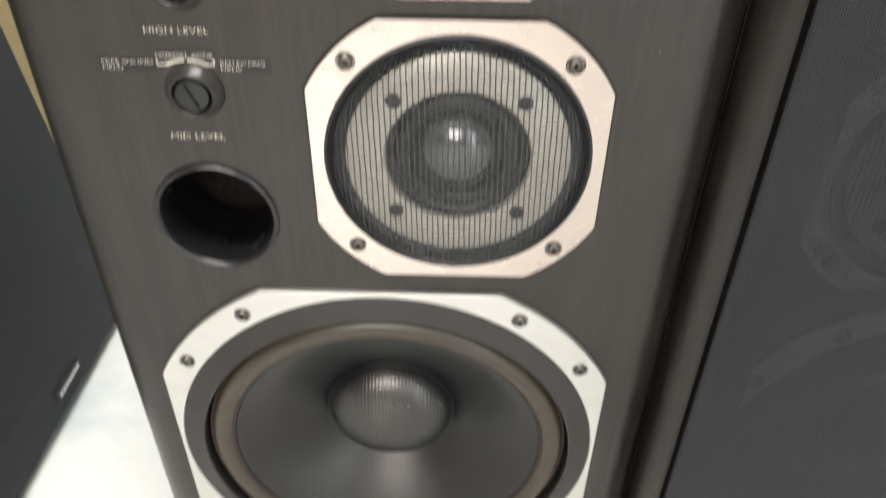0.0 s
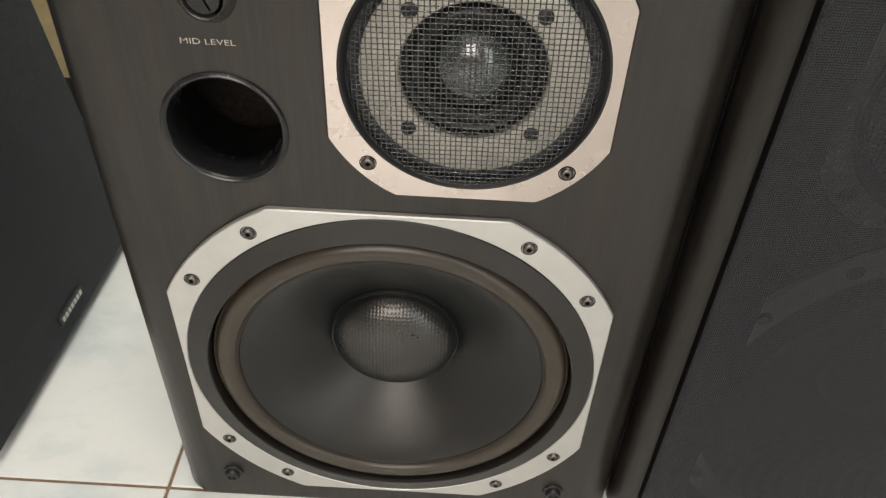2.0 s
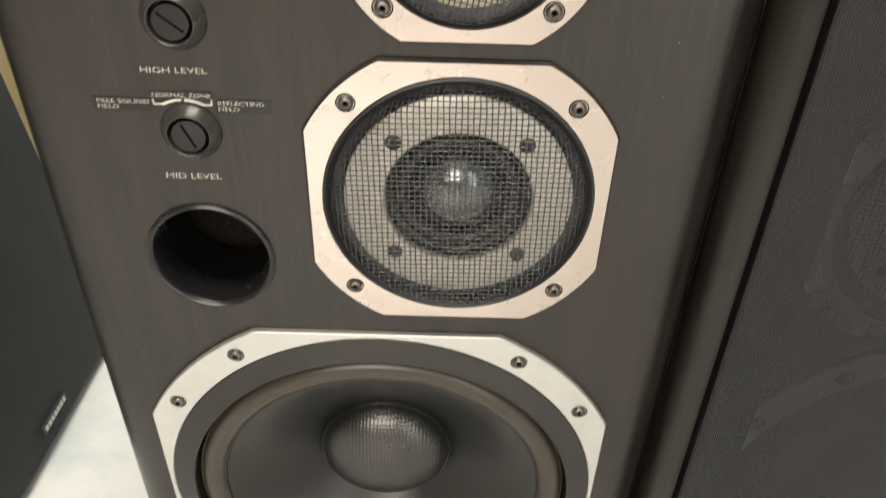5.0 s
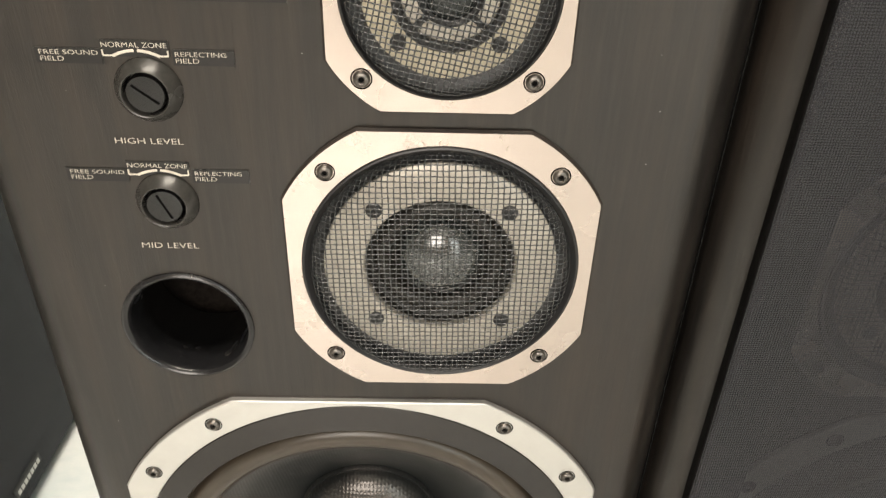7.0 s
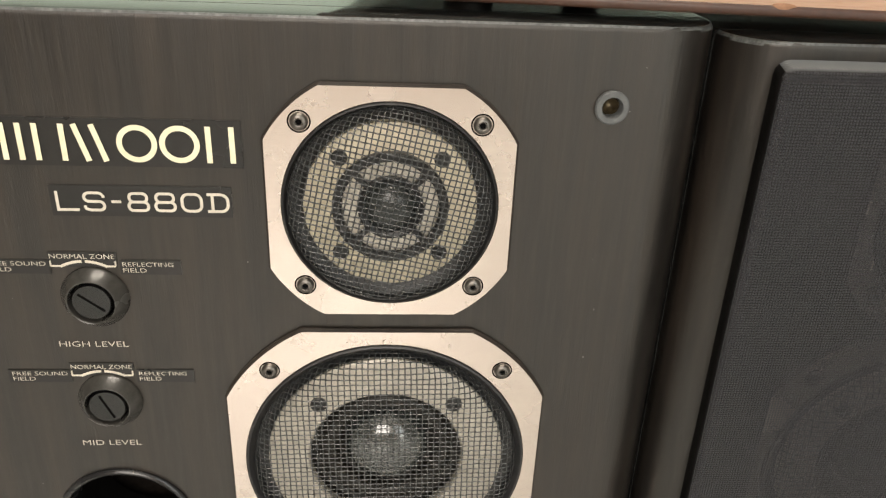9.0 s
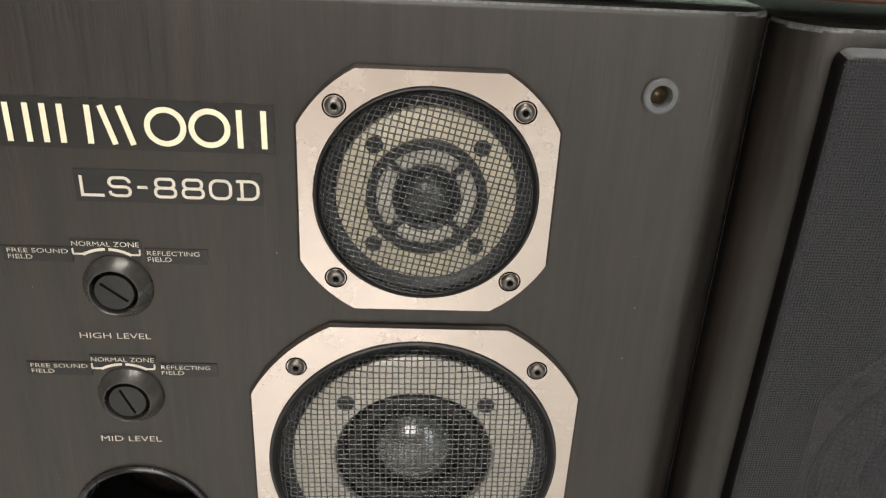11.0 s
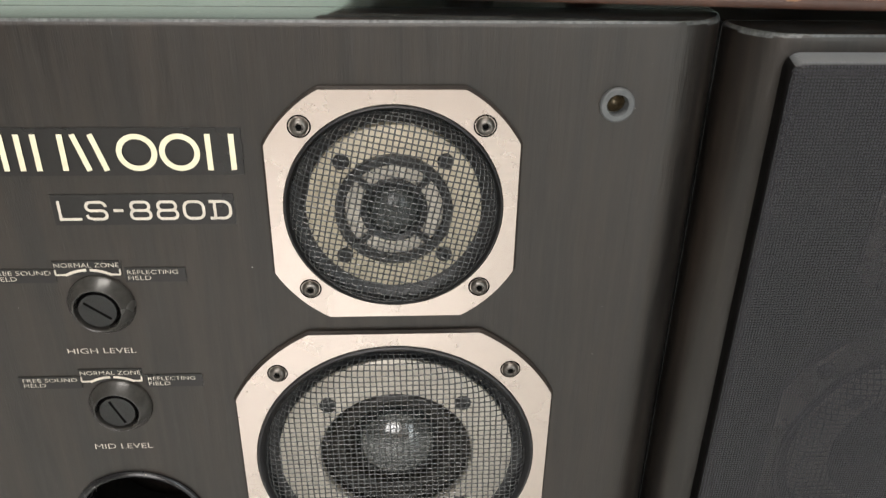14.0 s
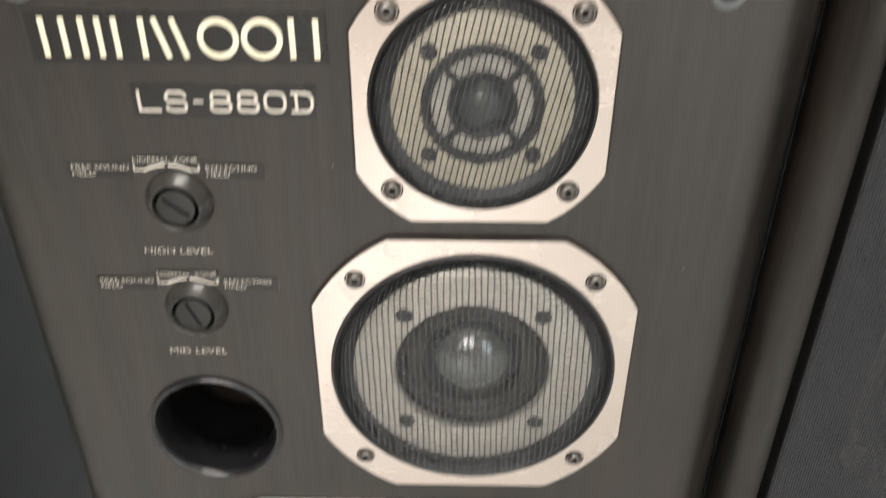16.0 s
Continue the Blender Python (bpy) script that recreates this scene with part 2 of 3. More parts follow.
PIT = speckled("deep_black_slot", (0.004, 0.004, 0.004), 0.9, 300, 0.3, Specular_IOR_Level=0.05)
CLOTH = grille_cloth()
BADGE = speckled("dark_badge_metal", (0.05, 0.05, 0.05), 0.35, 300, 0.3, 0.5)
BADGE_BAR = speckled("silver_badge_print", (0.55, 0.55, 0.53), 0.4, 300, 0.2, 0.6)
GASKET = speckled("dark_brown_gasket", (0.02, 0.014, 0.010), 0.7, 300, 0.4)
DUST = speckled("pale_dust", (0.5, 0.5, 0.48), 0.9, 300, 0.1)
PORT_RIM = scuffed()
FOAM = speckled("brown_damping_felt", (0.020, 0.016, 0.0135), 0.9, 300, 0.4, Specular_IOR_Level=0.05)
SIDE_SHADE = speckled("grille_side_shade", (0.0055, 0.005, 0.0048), 0.85, 300, 0.4, Specular_IOR_Level=0.1)
WOOD = lacquered_wood()
UNDERSHADE = speckled("undershaded_wood", (0.05, 0.018, 0.009), 0.4, 120, 0.3)
WORN_HIGHLIGHT = speckled("worn_highlight_edge", (0.095, 0.10, 0.098), 0.42, 500, 0.7)
RAW = speckled("bare_chipped_wood", (0.26, 0.13, 0.07), 0.6, 200, 0.4)
TILE = tile_white()
GROUT = speckled("brown_grout", (0.24, 0.16, 0.10), 0.85, 300, 0.35)
WALL = speckled("pale_green_wall_paint", (0.60, 0.72, 0.64), 0.6, 60, 0.05)
WALL_W = speckled("warm_beige_wall_paint", (0.52, 0.41, 0.34), 0.6, 60, 0.05)
WALL_E = speckled("grey_beige_wall_paint", (0.15, 0.135, 0.12), 0.6, 60, 0.05)
CEIL = speckled("white_ceiling_paint", (0.8, 0.8, 0.78), 0.8, 60, 0.04)
PLY = speckled("pale_yellow_board", (0.8, 0.64, 0.36), 0.65, 60, 0.12)
DARK = speckled("dark_brown_board", (0.05, 0.042, 0.03), 0.6, 100, 0.3)


# ---- geometry helpers ----
def part(name, bm, material, parent=None, label="", smooth=False):
    me = bpy.data.meshes.new(name)
    bmesh.ops.recalc_face_normals(bm, faces=bm.faces)
    bm.to_mesh(me)
    bm.free()
    me.materials.append(material)
    if smooth:
        me.shade_smooth()
        me.set_sharp_from_angle(angle=radians(38))
    ob = new(name, me)
    ob.parent = parent
    return tagged(ob, label)


def again(ob, parent, m):
    """The same mesh once more, at the local pose m."""
    c = ob.copy()
    scene.collection.objects.link(c)
    c.parent, c.matrix_basis = parent, m
    return c


def strips(bm, rings, close=True):
    vs = [[bm.verts.new(p) for p in ring] for ring in rings]
    n = len(vs[0])
    for a, b in zip(vs, vs[1:]):
        for i in range(n if close else n - 1):
            j = (i + 1) % n
            bm.faces.new((a[i], a[j], b[j], b[i]))
    return vs


def lathe(profile, cx=0.0, cz=0.0, seg=64, bm=None):
    """Turn (radius, y) pairs round the y axis through (cx, cz)."""
    bm = bm or bmesh.new()
    rings = []
    for r, y in profile:
        rr = max(r, 1e-5)
        rings.append([(cx + rr * math.cos(2 * math.pi * i / seg), y, cz + rr * math.sin(2 * math.pi * i / seg)) for i in range(seg)])
    vs = strips(bm, rings)
    for (r, _), ring in ((profile[0], vs[0]), (profile[-1], vs[-1])):
        if r < 1e-4:
            bmesh.ops.pointmerge(bm, verts=ring, merge_co=sum((v.co for v in ring), Vector()) / seg)
    return bm


def box(x0, x1, y0, y1, z0, z1, bevel=0.0, segs=2, bm=None):
    bm = bm or bmesh.new()
    made = bmesh.ops.create_cube(bm, size=1.0)["verts"]
    for v in made:
        v.co = Vector(((x0 + x1) / 2 + v.co.x * (x1 - x0), (y0 + y1) / 2 + v.co.y * (y1 - y0), (z0 + z1) / 2 + v.co.z * (z1 - z0)))
    if bevel:
        edges = {e for v in made for e in v.link_edges}
        bmesh.ops.bevel(bm, geom=list(edges), offset=bevel, segments=segs, profile=0.5, affect="EDGES")
    return bm


def plate_angles(half, flat, n=18):
    """Angles round an eight-cornered plate: four flats joined by arcs about the centre."""
    a0, out = math.atan2(flat, half), []
    for q in range(4):
        base = q * math.pi / 2
        out += [base - a0 + 2 * a0 * i / n for i in range(n)]
        out += [base + a0 + (math.pi / 2 - 2 * a0) * i / n for i in range(n)]
    return out


def plate(cx, cz, half, flat, hole, y_front, y_back, e=0.0007):
    big = math.hypot(half, flat)
    angles = plate_angles(half, flat)

    def outer(inset, y):
        pts = []
        for a in angles:
            r = min(big - inset, (half - inset) / max(abs(math.cos(a)), abs(math.sin(a))))
            pts.append((cx + r * math.cos(a), y, cz + r * math.sin(a)))
        return pts

    def inner(r, y):
        return [(cx + r * math.cos(a), y, cz + r * math.sin(a)) for a in angles]

    bm = bmesh.new()
    strips(bm, [outer(0, y_back), outer(0, y_front + e), outer(e, y_front), inner(hole + e, y_front), inner(hole, y_front + e), inner(hole, 0.004)])
    return bm


def loop(w, h, z0, ix, iz, y, corner=0.0025, n=5):
    """A rounded rectangle, inset by ix and iz, in the plane at y."""
    x, za, zb = w / 2 - ix, z0 + iz, z0 + h - iz
    out = []
    for sx, zc, a0 in ((1, zb - corner, 0), (-1, zb - corner, 90), (-1, za + corner, 180), (1, za + corner, 270)):
        for i in range(n):
            a = radians(a0 + 90 * i / (n - 1))
            out.append((sx * (x - corner) + corner * math.cos(a), y, zc + corner * math.sin(a)))
    return out


def fill_flat(bm, rings):
    """Fill the first ring, leaving the others as holes."""
    edges = []
    for ring in rings:
        edges += [bm.edges.get((a, b)) or bm.edges.new((a, b)) for a, b in zip(ring, ring[1:] + ring[:1])]
    bmesh.ops.triangle_fill(bm, use_beauty=True, edges=edges, normal=(0, -1, 0))


def baffle(w, h, y0, depth, holes, r=0.026, t=0.0010):
    bm = bmesh.new()
    rings = [loop(w, h, 0, r + 0.002, t + 0.002, y0)]
    for k in range(9):
        a = radians(90 * k / 8)
        rings.append(loop(w, h, 0, r * (1 - math.sin(a)), t if k == 0 else 0, y0 + r * (1 - math.cos(a))))
    rings.append(loop(w, h, 0, 0, 0, y0 + depth - 0.0006))
    rings.append(loop(w, h, 0, 0.0005, 0.0005, y0 + depth))
    vs = strips(bm, rings)
    cut = []
    for cx, cz, rad in holes:
        seg = 64
        back = strips(bm, [[(cx + rad * math.cos(2 * math.pi * i / seg), y, cz + rad * math.sin(2 * math.pi * i / seg)) for i in range(seg)] for y in (y0, y0 + depth)])
        cut.append(back[0])
    fill_flat(bm, [vs[0]] + cut)
    return bm


def body(w, h, y0, y1):
    bm = bmesh.new()
    vs = strips(bm, [loop(w, h, 0, 0.02, 0.02, y0), loop(w, h, 0, 0.0005, 0.0005, y0), loop(w, h, 0, 0, 0, y0 + 0.0006), loop(w, h, 0, 0, 0, y1 - 0.003), loop(w, h, 0, 0.003, 0.003, y1)])
    bm.faces.new(vs[-1])
    return bm


def cup(rho, rim, height, bend=0.0075, steep=radians(76)):
    """A drawn wire cup: flat face, rounded shoulder, steep side. The distance along the sheet gives radius and height."""
    face = rim - bend
    if rho <= face:
        return rho, -height
    a = min(steep, (rho - face) / bend)
    r, y = face + bend * math.sin(a), -height + bend * (1 - math.cos(a))
    rest = max(0.0, rho - face - bend * steep)
    return r + rest * math.cos(steep), y + rest * math.sin(steep)


def wire_mesh(cx, cz, rim, height, pitch, wire, turn):
    """Woven round wires pressed into a cup, both ways."""
    verts, faces = [], []
    sheet = rim - 0.0075 + 0.0075 * radians(76) + 0.0050
    n = int(sheet / pitch)
    ct, st = math.cos(turn), math.sin(turn)

    def press(a, b, lift):
        rho = math.hypot(a, b)
        r, y = cup(rho, rim, height)
        k = r / rho if rho > 1e-6 else 1.0
        return cx + (a * ct - b * st) * k, y + lift, cz + (a * st + b * ct) * k

    for way in (0, 1):
        for i in range(-n, n + 1):
            u = (i + 0.3) * pitch
            if abs(u) >= sheet:
                continue
            end = math.sqrt(sheet * sheet - u * u)
            steps = max(2, int(2 * end / (pitch / 2)))
            first = len(verts)
            for k in range(steps + 1):
                v = -end + 2 * end * k / steps
                wob = 0.6 * wire * math.cos(math.pi * (v / pitch + i + way))
                u2 = u + 0.00012 * math.sin(v * 260 + i * 1.7)
                for du, dy in ((-wire, 0), (0, -wire), (wire, 0), (0, wire)):
                    a, b = (u2 + du, v) if way == 0 else (v, u2 + du)
                    verts.append(press(a, b, wob + dy))
            for k in range(steps):
                p = first + 4 * k
                for q in range(4):
                    faces.append((p + q, p + (q + 1) % 4, p + 4 + (q + 1) % 4, p + 4 + q))
    me = bpy.data.meshes.new("wire_mesh")
    me.from_pydata(verts, [], faces)
    me.shade_smooth()
    return me


def text_mesh(words, x0, x1, z0, z1, y, bold=0.0):
    """Words in the built-in font, fitted to a rectangle on a plane that faces -y."""
    cu = bpy.data.curves.new("words", "FONT")
    cu.body, cu.offset, cu.resolution_u = words, bold, 3
    ob = bpy.data.objects.new("words", cu)
    scene.collection.objects.link(ob)
    bpy.context.view_layer.update()
    me = bpy.data.meshes.new_from_object(ob.evaluated_get(bpy.context.evaluated_depsgraph_get()))
    bpy.data.objects.remove(ob)
    bpy.data.curves.remove(cu)
    co = np.array([v.co[:] for v in me.vertices])
    lo, hi = co.min(0), co.max(0)
    for v in me.vertices:
        v.co = (x0 + (v.co.x - lo[0]) / (hi[0] - lo[0]) * (x1 - x0), y, z0 + (v.co.y - lo[1]) / (hi[1] - lo[1]) * (z1 - z0))
    return me


def lettering(name, words, rect, parent, y=-0.0009, mat=None, bold=-0.010, label=""):
    me = text_mesh(words, *rect, y, bold)
    me.materials.clear()
    me.materials.append(mat or PRINT)
    ob = new(name, me)
    ob.parent = parent
    return tagged(ob, label)


def film(x0, x1, z0, z1, parent):
    return part("transfer_film", box(x0, x1, -0.0005, 0.0002, z0, z1), DECAL, parent)


# ---- loudspeaker parts ----
def screw_mesh(r):
    """A domed head in a dark counterbore, with a six-sided socket."""
    bm = lathe([(r * 1.16, 0.0003), (r * 1.16, -0.0001), (r * 1.0, -0.0001), (r * 0.99, 0.0009), (r * 0.93, 0.0010)], seg=24)
    lathe([(r * 0.93, 0.0010), (r * 0.92, -0.0006), (r * 0.82, -0.0014), (r * 0.60, -0.0019), (r * 0.46, -0.0020)], 0, 0, 24, bm)
    lathe([(r * 0.46, -0.0020), (r * 0.38, -0.0019), (r * 0.34, -0.0006), (1e-5, -0.0005)], 0, 0, 6, bm)
    return bm


def screws(spots, r, parent, y=-0.003):
    first = part("screw", screw_mesh(r), SCREW, parent, "black hex-socket screw", True)
    first.data.materials.append(PIT)
    for p in first.data.polygons:
        if not r * 0.26 < math.hypot(p.center.x, p.center.z) < r * 0.925:
            p.material_index = 1
    first.matrix_basis = pose(spots[0][0], y, spots[0][1])
    for x, z in spots[1:]:
        again(first, parent, pose(x, y, z, 0, random.uniform(0, 60), 0))


WOOFER = (0.0, 0.1700, 0.1448, 0.072, 0.1415)
MIDDLE = (0.0443, 0.4060, 0.0768, 0.0400, 0.0695)
TREBLE = (0.0452, 0.5450, 0.0531, 0.0298, 0.0465)
VENT = (-0.0893, 0.3655, 0.0350, 0.0308)


def woofer(sp, side=1):
    cx, cz, half, flat, hole = WOOFER
    cx *= side
    part("gasket", plate(cx, cz, half + 0.0007, flat, hole - 0.0005, -0.0008, 0.0003), GASKET, sp, "dark brown gasket edge")
    fr = part("woofer_frame", plate(cx, cz, half, flat, hole, -0.0043, 0.0005), PLATE_W, sp, "satin aluminium woofer frame", True)
    a, b = 0.0845, 0.1259
    screws([(cx + x, cz + z) for x, z in ((-a, b), (a, b), (-b, a), (b, a), (-b, -a), (b, -a), (-a, -b), (a, -b))], 0.0044, fr, -0.0043)
    part("basket_ring", lathe([(0.1419, -0.0034), (0.1410, -0.0045), (0.1398, -0.0047), (0.1281, -0.0085), (0.1271, -0.0087), (0.1264, -0.0082), (0.1261, -0.0066), (0.1262, 0.0000), (0.1268, 0.0150), (0.1250, 0.0155), (0.1248, 0.0090)], cx, cz, 96), BASKET, fr, "dark brown moulded basket ring", True)
    prof = [(0.1258, 0.0120), (0.1254, 0.0025), (0.1250, 0.0000), (0.1242, -0.0009), (0.1233, -0.0004)]
    for k in range(13):
        th = math.pi * k / 12
        prof.append((0.1153 + 0.0077 * math.cos(th), -0.0010 - 0.0058 * math.sin(th)))
    prof += [(0.1066, 0.0010), (0.105, 0.0024)]
    part("surround", lathe(prof, cx, cz, 96), RUBBER, fr, "brown rubber roll surround", True)
    part("cone_edge", lathe([(0.1092, -0.0010), (0.1083, -0.0034), (0.1069, -0.0030), (0.1060, -0.0008)], cx, cz, 96), GASKET, fr, "dark glued edge", True)
    prof = [(0.1072, -0.0018)]
    for k in range(11):
        s = k / 10
        prof.append((0.1066 - 0.0612 * s, -0.0016 + 0.0390 * (s ** 1.15)))
    part("cone", lathe(prof, cx, cz, 96), CONE, fr, "black woven cone", True)
    prof = [(0.0482, 0.0370), (0.0477, 0.0335), (0.0469, 0.0323), (0.0455, 0.0329)]
    for k in range(1, 13):
        th = math.pi / 2 * k / 12
        prof.append((0.0455 * math.cos(th), 0.0329 - 0.0190 * math.sin(th)))
    part("dust_cap", lathe(prof, cx, cz, 72), CAP, fr, "black domed dust cap", True)


def dark_edge(fr):
    """The cut edge of a thin plate is stained dark."""
    fr.data.materials.append(GASKET)
    for p in fr.data.polygons:
        if abs(p.normal.y) < 0.95:
            p.material_index = 1


def middle(sp, side=1, shift=0.0):
    cx, cz, half, flat, hole = MIDDLE
    cx = cx * side + shift
    part("gasket", plate(cx, cz, half + 0.0007, flat, hole - 0.0005, -0.0021, 0.0003), GASKET, sp, "dark brown gasket edge")
    fr = part("midrange_frame", plate(cx, cz, half, flat, hole, -0.0030, -0.0019, 0.0004), PLATE, sp, "brushed aluminium midrange frame", True)
    dark_edge(fr)
    s = 0.0553
    screws([(cx + x, cz + z) for x, z in ((-s, s), (s, s), (-s, -s), (s, -s))], 0.0042, fr, -0.0030)
    part("rim_ring", lathe([(0.0698, -0.0020), (0.0693, -0.0038), (0.0685, -0.0041), (0.0664, -0.0024), (0.0656, -0.0010), (0.0653, 0.004)], cx, cz, 72), BLACK, fr, "black rim ring", True)
    part("recess", lathe([(0.0678, 0.001), (0.0655, 0.004), (0.0595, 0.005), (0.0592, 0.0015)], cx, cz, 72), BLACK, fr, "", True)
    part("flange", lathe([(0.0594, 0.005), (0.0592, 0.0008), (0.0584, 0.0002), (0.0395, 0.0002), (0.0385, 0.0012), (0.0383, 0.006)], cx, cz, 72), FLANGE_M, fr, "grey metal flange", True)
    d = 0.0332
    pit = part("flange_screw", lathe([(0.0042, 0.0003), (0.0041, -0.0004), (0.0036, -0.0008), (0.0012, -0.0009), (0.0008, -0.0002), (1e-5, 0.0)], seg=20), BLACK, fr, "", True)
    pit.matrix_basis = pose(cx - d, 0, cz + d)
    for x, z in ((d, d), (-d, -d), (d, -d)):
        again(pit, fr, pose(cx + x, 0, cz + z))
    prof = [(0.0386, 0.003), (0.0378, 0.0085), (0.0352, 0.0100)]
    for k in range(9):
        th = math.pi * k / 8
        prof.append((0.0298 + 0.0048 * math.cos(th), 0.0100 - 0.0042 * math.sin(th)))
    prof += [(0.0244, 0.0130), (0.0212, 0.0150)]
    part("surround", lathe(prof, cx, cz, 64), CUP, fr, "brown rolled surround", True)
    prof = [(0.0222, 0.015), (0.0217, 0.0130)]
    for k in range(1, 11):
        th = math.pi / 2 * k / 10
        prof.append((0.0215 * math.cos(th), 0.0130 - 0.0122 * math.sin(th)))
    part("dome", lathe(prof, cx, cz, 56), DOME_M, fr, "dark glossy dome", True)
    me = wire_mesh(cx, cz, 0.0652, 0.0105, 0.00285, 0.00034, radians(1.0))
    me.materials.append(WIRE)
    ob = new("wire_mesh", me)
    ob.parent = fr
    tagged(ob, "black woven wire mesh")


def treble(sp, side=1, shift=0.0):
    cx, cz, half, flat, hole = TREBLE
    cx = cx * side + shift
    part("gasket", plate(cx, cz, half + 0.0007, flat, hole - 0.0005, -0.0021, 0.0003), GASKET, sp, "dark brown gasket edge")
    fr = part("tweeter_frame", plate(cx, cz, half, flat, hole, -0.0030, -0.0019, 0.0004), PLATE, sp, "brushed aluminium tweeter frame", True)
    dark_edge(fr)
    s = 0.0377
    screws([(cx + x, cz + z) for x, z in ((-s, s), (s, s), (-s, -s), (s, -s))], 0.0042, fr, -0.0030)
    part("rim_ring", lathe([(0.0468, -0.0020), (0.0463, -0.0038), (0.0457, -0.0041), (0.0446, -0.0022), (0.0441, 0.003)], cx, cz, 64), BLACK, fr, "black rim ring", True)
    part("recess", lathe([(0.0452, 0.0), (0.043, 0.002), (0.0378, 0.003), (0.0376, 0.0)], cx, cz, 64), BLACK, fr, "", True)
    part("flange", lathe([(0.0378, 0.003), (0.0376, -0.0006), (0.037, -0.001), (0.0135, -0.001), (0.0125, 0.001)], cx, cz, 64), FLANGE_T, fr, "cream flange", True)
    part("guard_ring", lathe([(0.0252, -0.0008), (0.0252, -0.0034), (0.0245, -0.004), (0.0218, -0.004), (0.0211, -0.0034), (0.0211, -0.0008)], cx, cz, 56), BLACK, fr, "black guard ring", True)
    part("inner_plate", lathe([(0.0212, -0.0009), (0.0208, -0.0014), (0.014, -0.0014)], cx, cz, 56), FLANGE_M, fr, "", True)
    spoke = part("spoke", box(0.0125, 0.0222, -0.0040, -0.0012, -0.0013, 0.0013, 0.0004, 1), BLACK, fr)
    spoke.matrix_basis = pose(cx, 0, cz, 0, -45, 0)
    for a in (45, 135, 225):
        again(spoke, fr, pose(cx, 0, cz, 0, a, 0))
    part("dome_collar", lathe([(0.0145, -0.001), (0.0143, -0.003), (0.0135, -0.0035), (0.0115, -0.0025), (0.0112, 0.0)], cx, cz, 48), BLACK, fr, "", True)
    prof = [(0.0113, -0.0005)]
    for k in range(0, 9):
        th = math.pi / 2 * k / 8
        prof.append((0.0105 * math.cos(th), -0.001 - 0.0052 * math.sin(th)))
    part("dome", lathe(prof, cx, cz, 40), DOME_T, fr, "dark tweeter dome", True)
    d = 0.0218
    pit = part("flange_screw", lathe([(0.0036, -0.0008), (0.0035, -0.0018), (0.003, -0.0022), (0.001, -0.0022), (0.0007, -0.0014), (1e-5, -0.0013)], seg=20), BLACK, fr, "", True)
    pit.matrix_basis = pose(cx - d, 0, cz + d)
    for x, z in ((d, d), (-d, -d), (d, -d)):
        again(pit, fr, pose(cx + x, 0, cz + z))
    me = wire_mesh(cx, cz, 0.0440, 0.0105, 0.00252, 0.00033, radians(-12))
    me.materials.append(WIRE)
    ob = new("wire_mesh", me)
    ob.parent = fr
    tagged(ob, "black woven wire mesh")


def vent(sp, side=1):
    cx, cz, ro, ri = VENT
    cx *= side
    part("bass_port", lathe([(ro, 0.0004), (ro, -0.0010), (ro - 0.0007, -0.0018), (ro - 0.0019, -0.0022), (ri + 0.0012, -0.0017), (ri + 0.0003, -0.0004), (ri - 0.0008, 0.004), (ri - 0.001, 0.014), (ri - 0.001, 0.018)], cx, cz, 64), PORT_RIM, sp, "glossy black bass port with scuffed rim", True)
    part("port_tube", lathe([(ri - 0.0008, 0.017), (ri - 0.0012, 0.046), (ri - 0.0004, 0.050)], cx, cz, 64), PORT, sp, "glossy black tube", True)
    part("damping", lathe([(ri + 0.001, 0.048), (ri + 0.003, 0.060), (0.026, 0.075), (0.012, 0.071), (1e-5, 0.069)], cx, cz, 48), FOAM, sp, "dark brown damping", True)


def control(name, sp, cx, cz, turn):
    ring = part(name, lathe([(0.0150, 0.0003), (0.0150, -0.0010), (0.0145, -0.0019), (0.0112, -0.0062), (0.0107, -0.0067), (0.0102, -0.0065), (0.0099, -0.0056), (0.0099, 0.0050), (1e-5, 0.0052)], cx, cz, 56), BEZEL, sp, "satin black cone-shaped level control", True)
    knob = lathe([(0.0087, 0.0045), (0.0087, -0.0052), (0.0082, -0.0059), (0.0035, -0.0060), (1e-5, -0.0060)], 0, 0, 48)
    ob = part("knob", knob, PORT, ring, "black knob", True)
    ob.matrix_basis = pose(cx, 0, cz)
    bm = box(-0.0070, 0.0070, -0.0062, -0.0054, -0.0006, 0.0006, 0.0003, 1)
    for v in bm.verts:
        v.co.z *= 1.25 if abs(v.co.x) < 0.0069 else 0.6
    slot = part("slot", bm, PIT, ring, "dark screwdriver slot")
    slot.matrix_basis = pose(cx, 0, cz, 0, turn, 0)


def arc_bar(name, sp, cx, cz, r, a0, a1, w):
    bm = bmesh.new()
    n = 14
    strips(bm, [[(cx + q * math.cos(radians(a0 + (a1 - a0) * i / n)), -0.0009, cz + q * math.sin(radians(a0 + (a1 - a0) * i / n))) for i in range(n + 1)] for q in (r - w / 2, r + w / 2)], False)
    return part(name, bm, PRINT, sp)


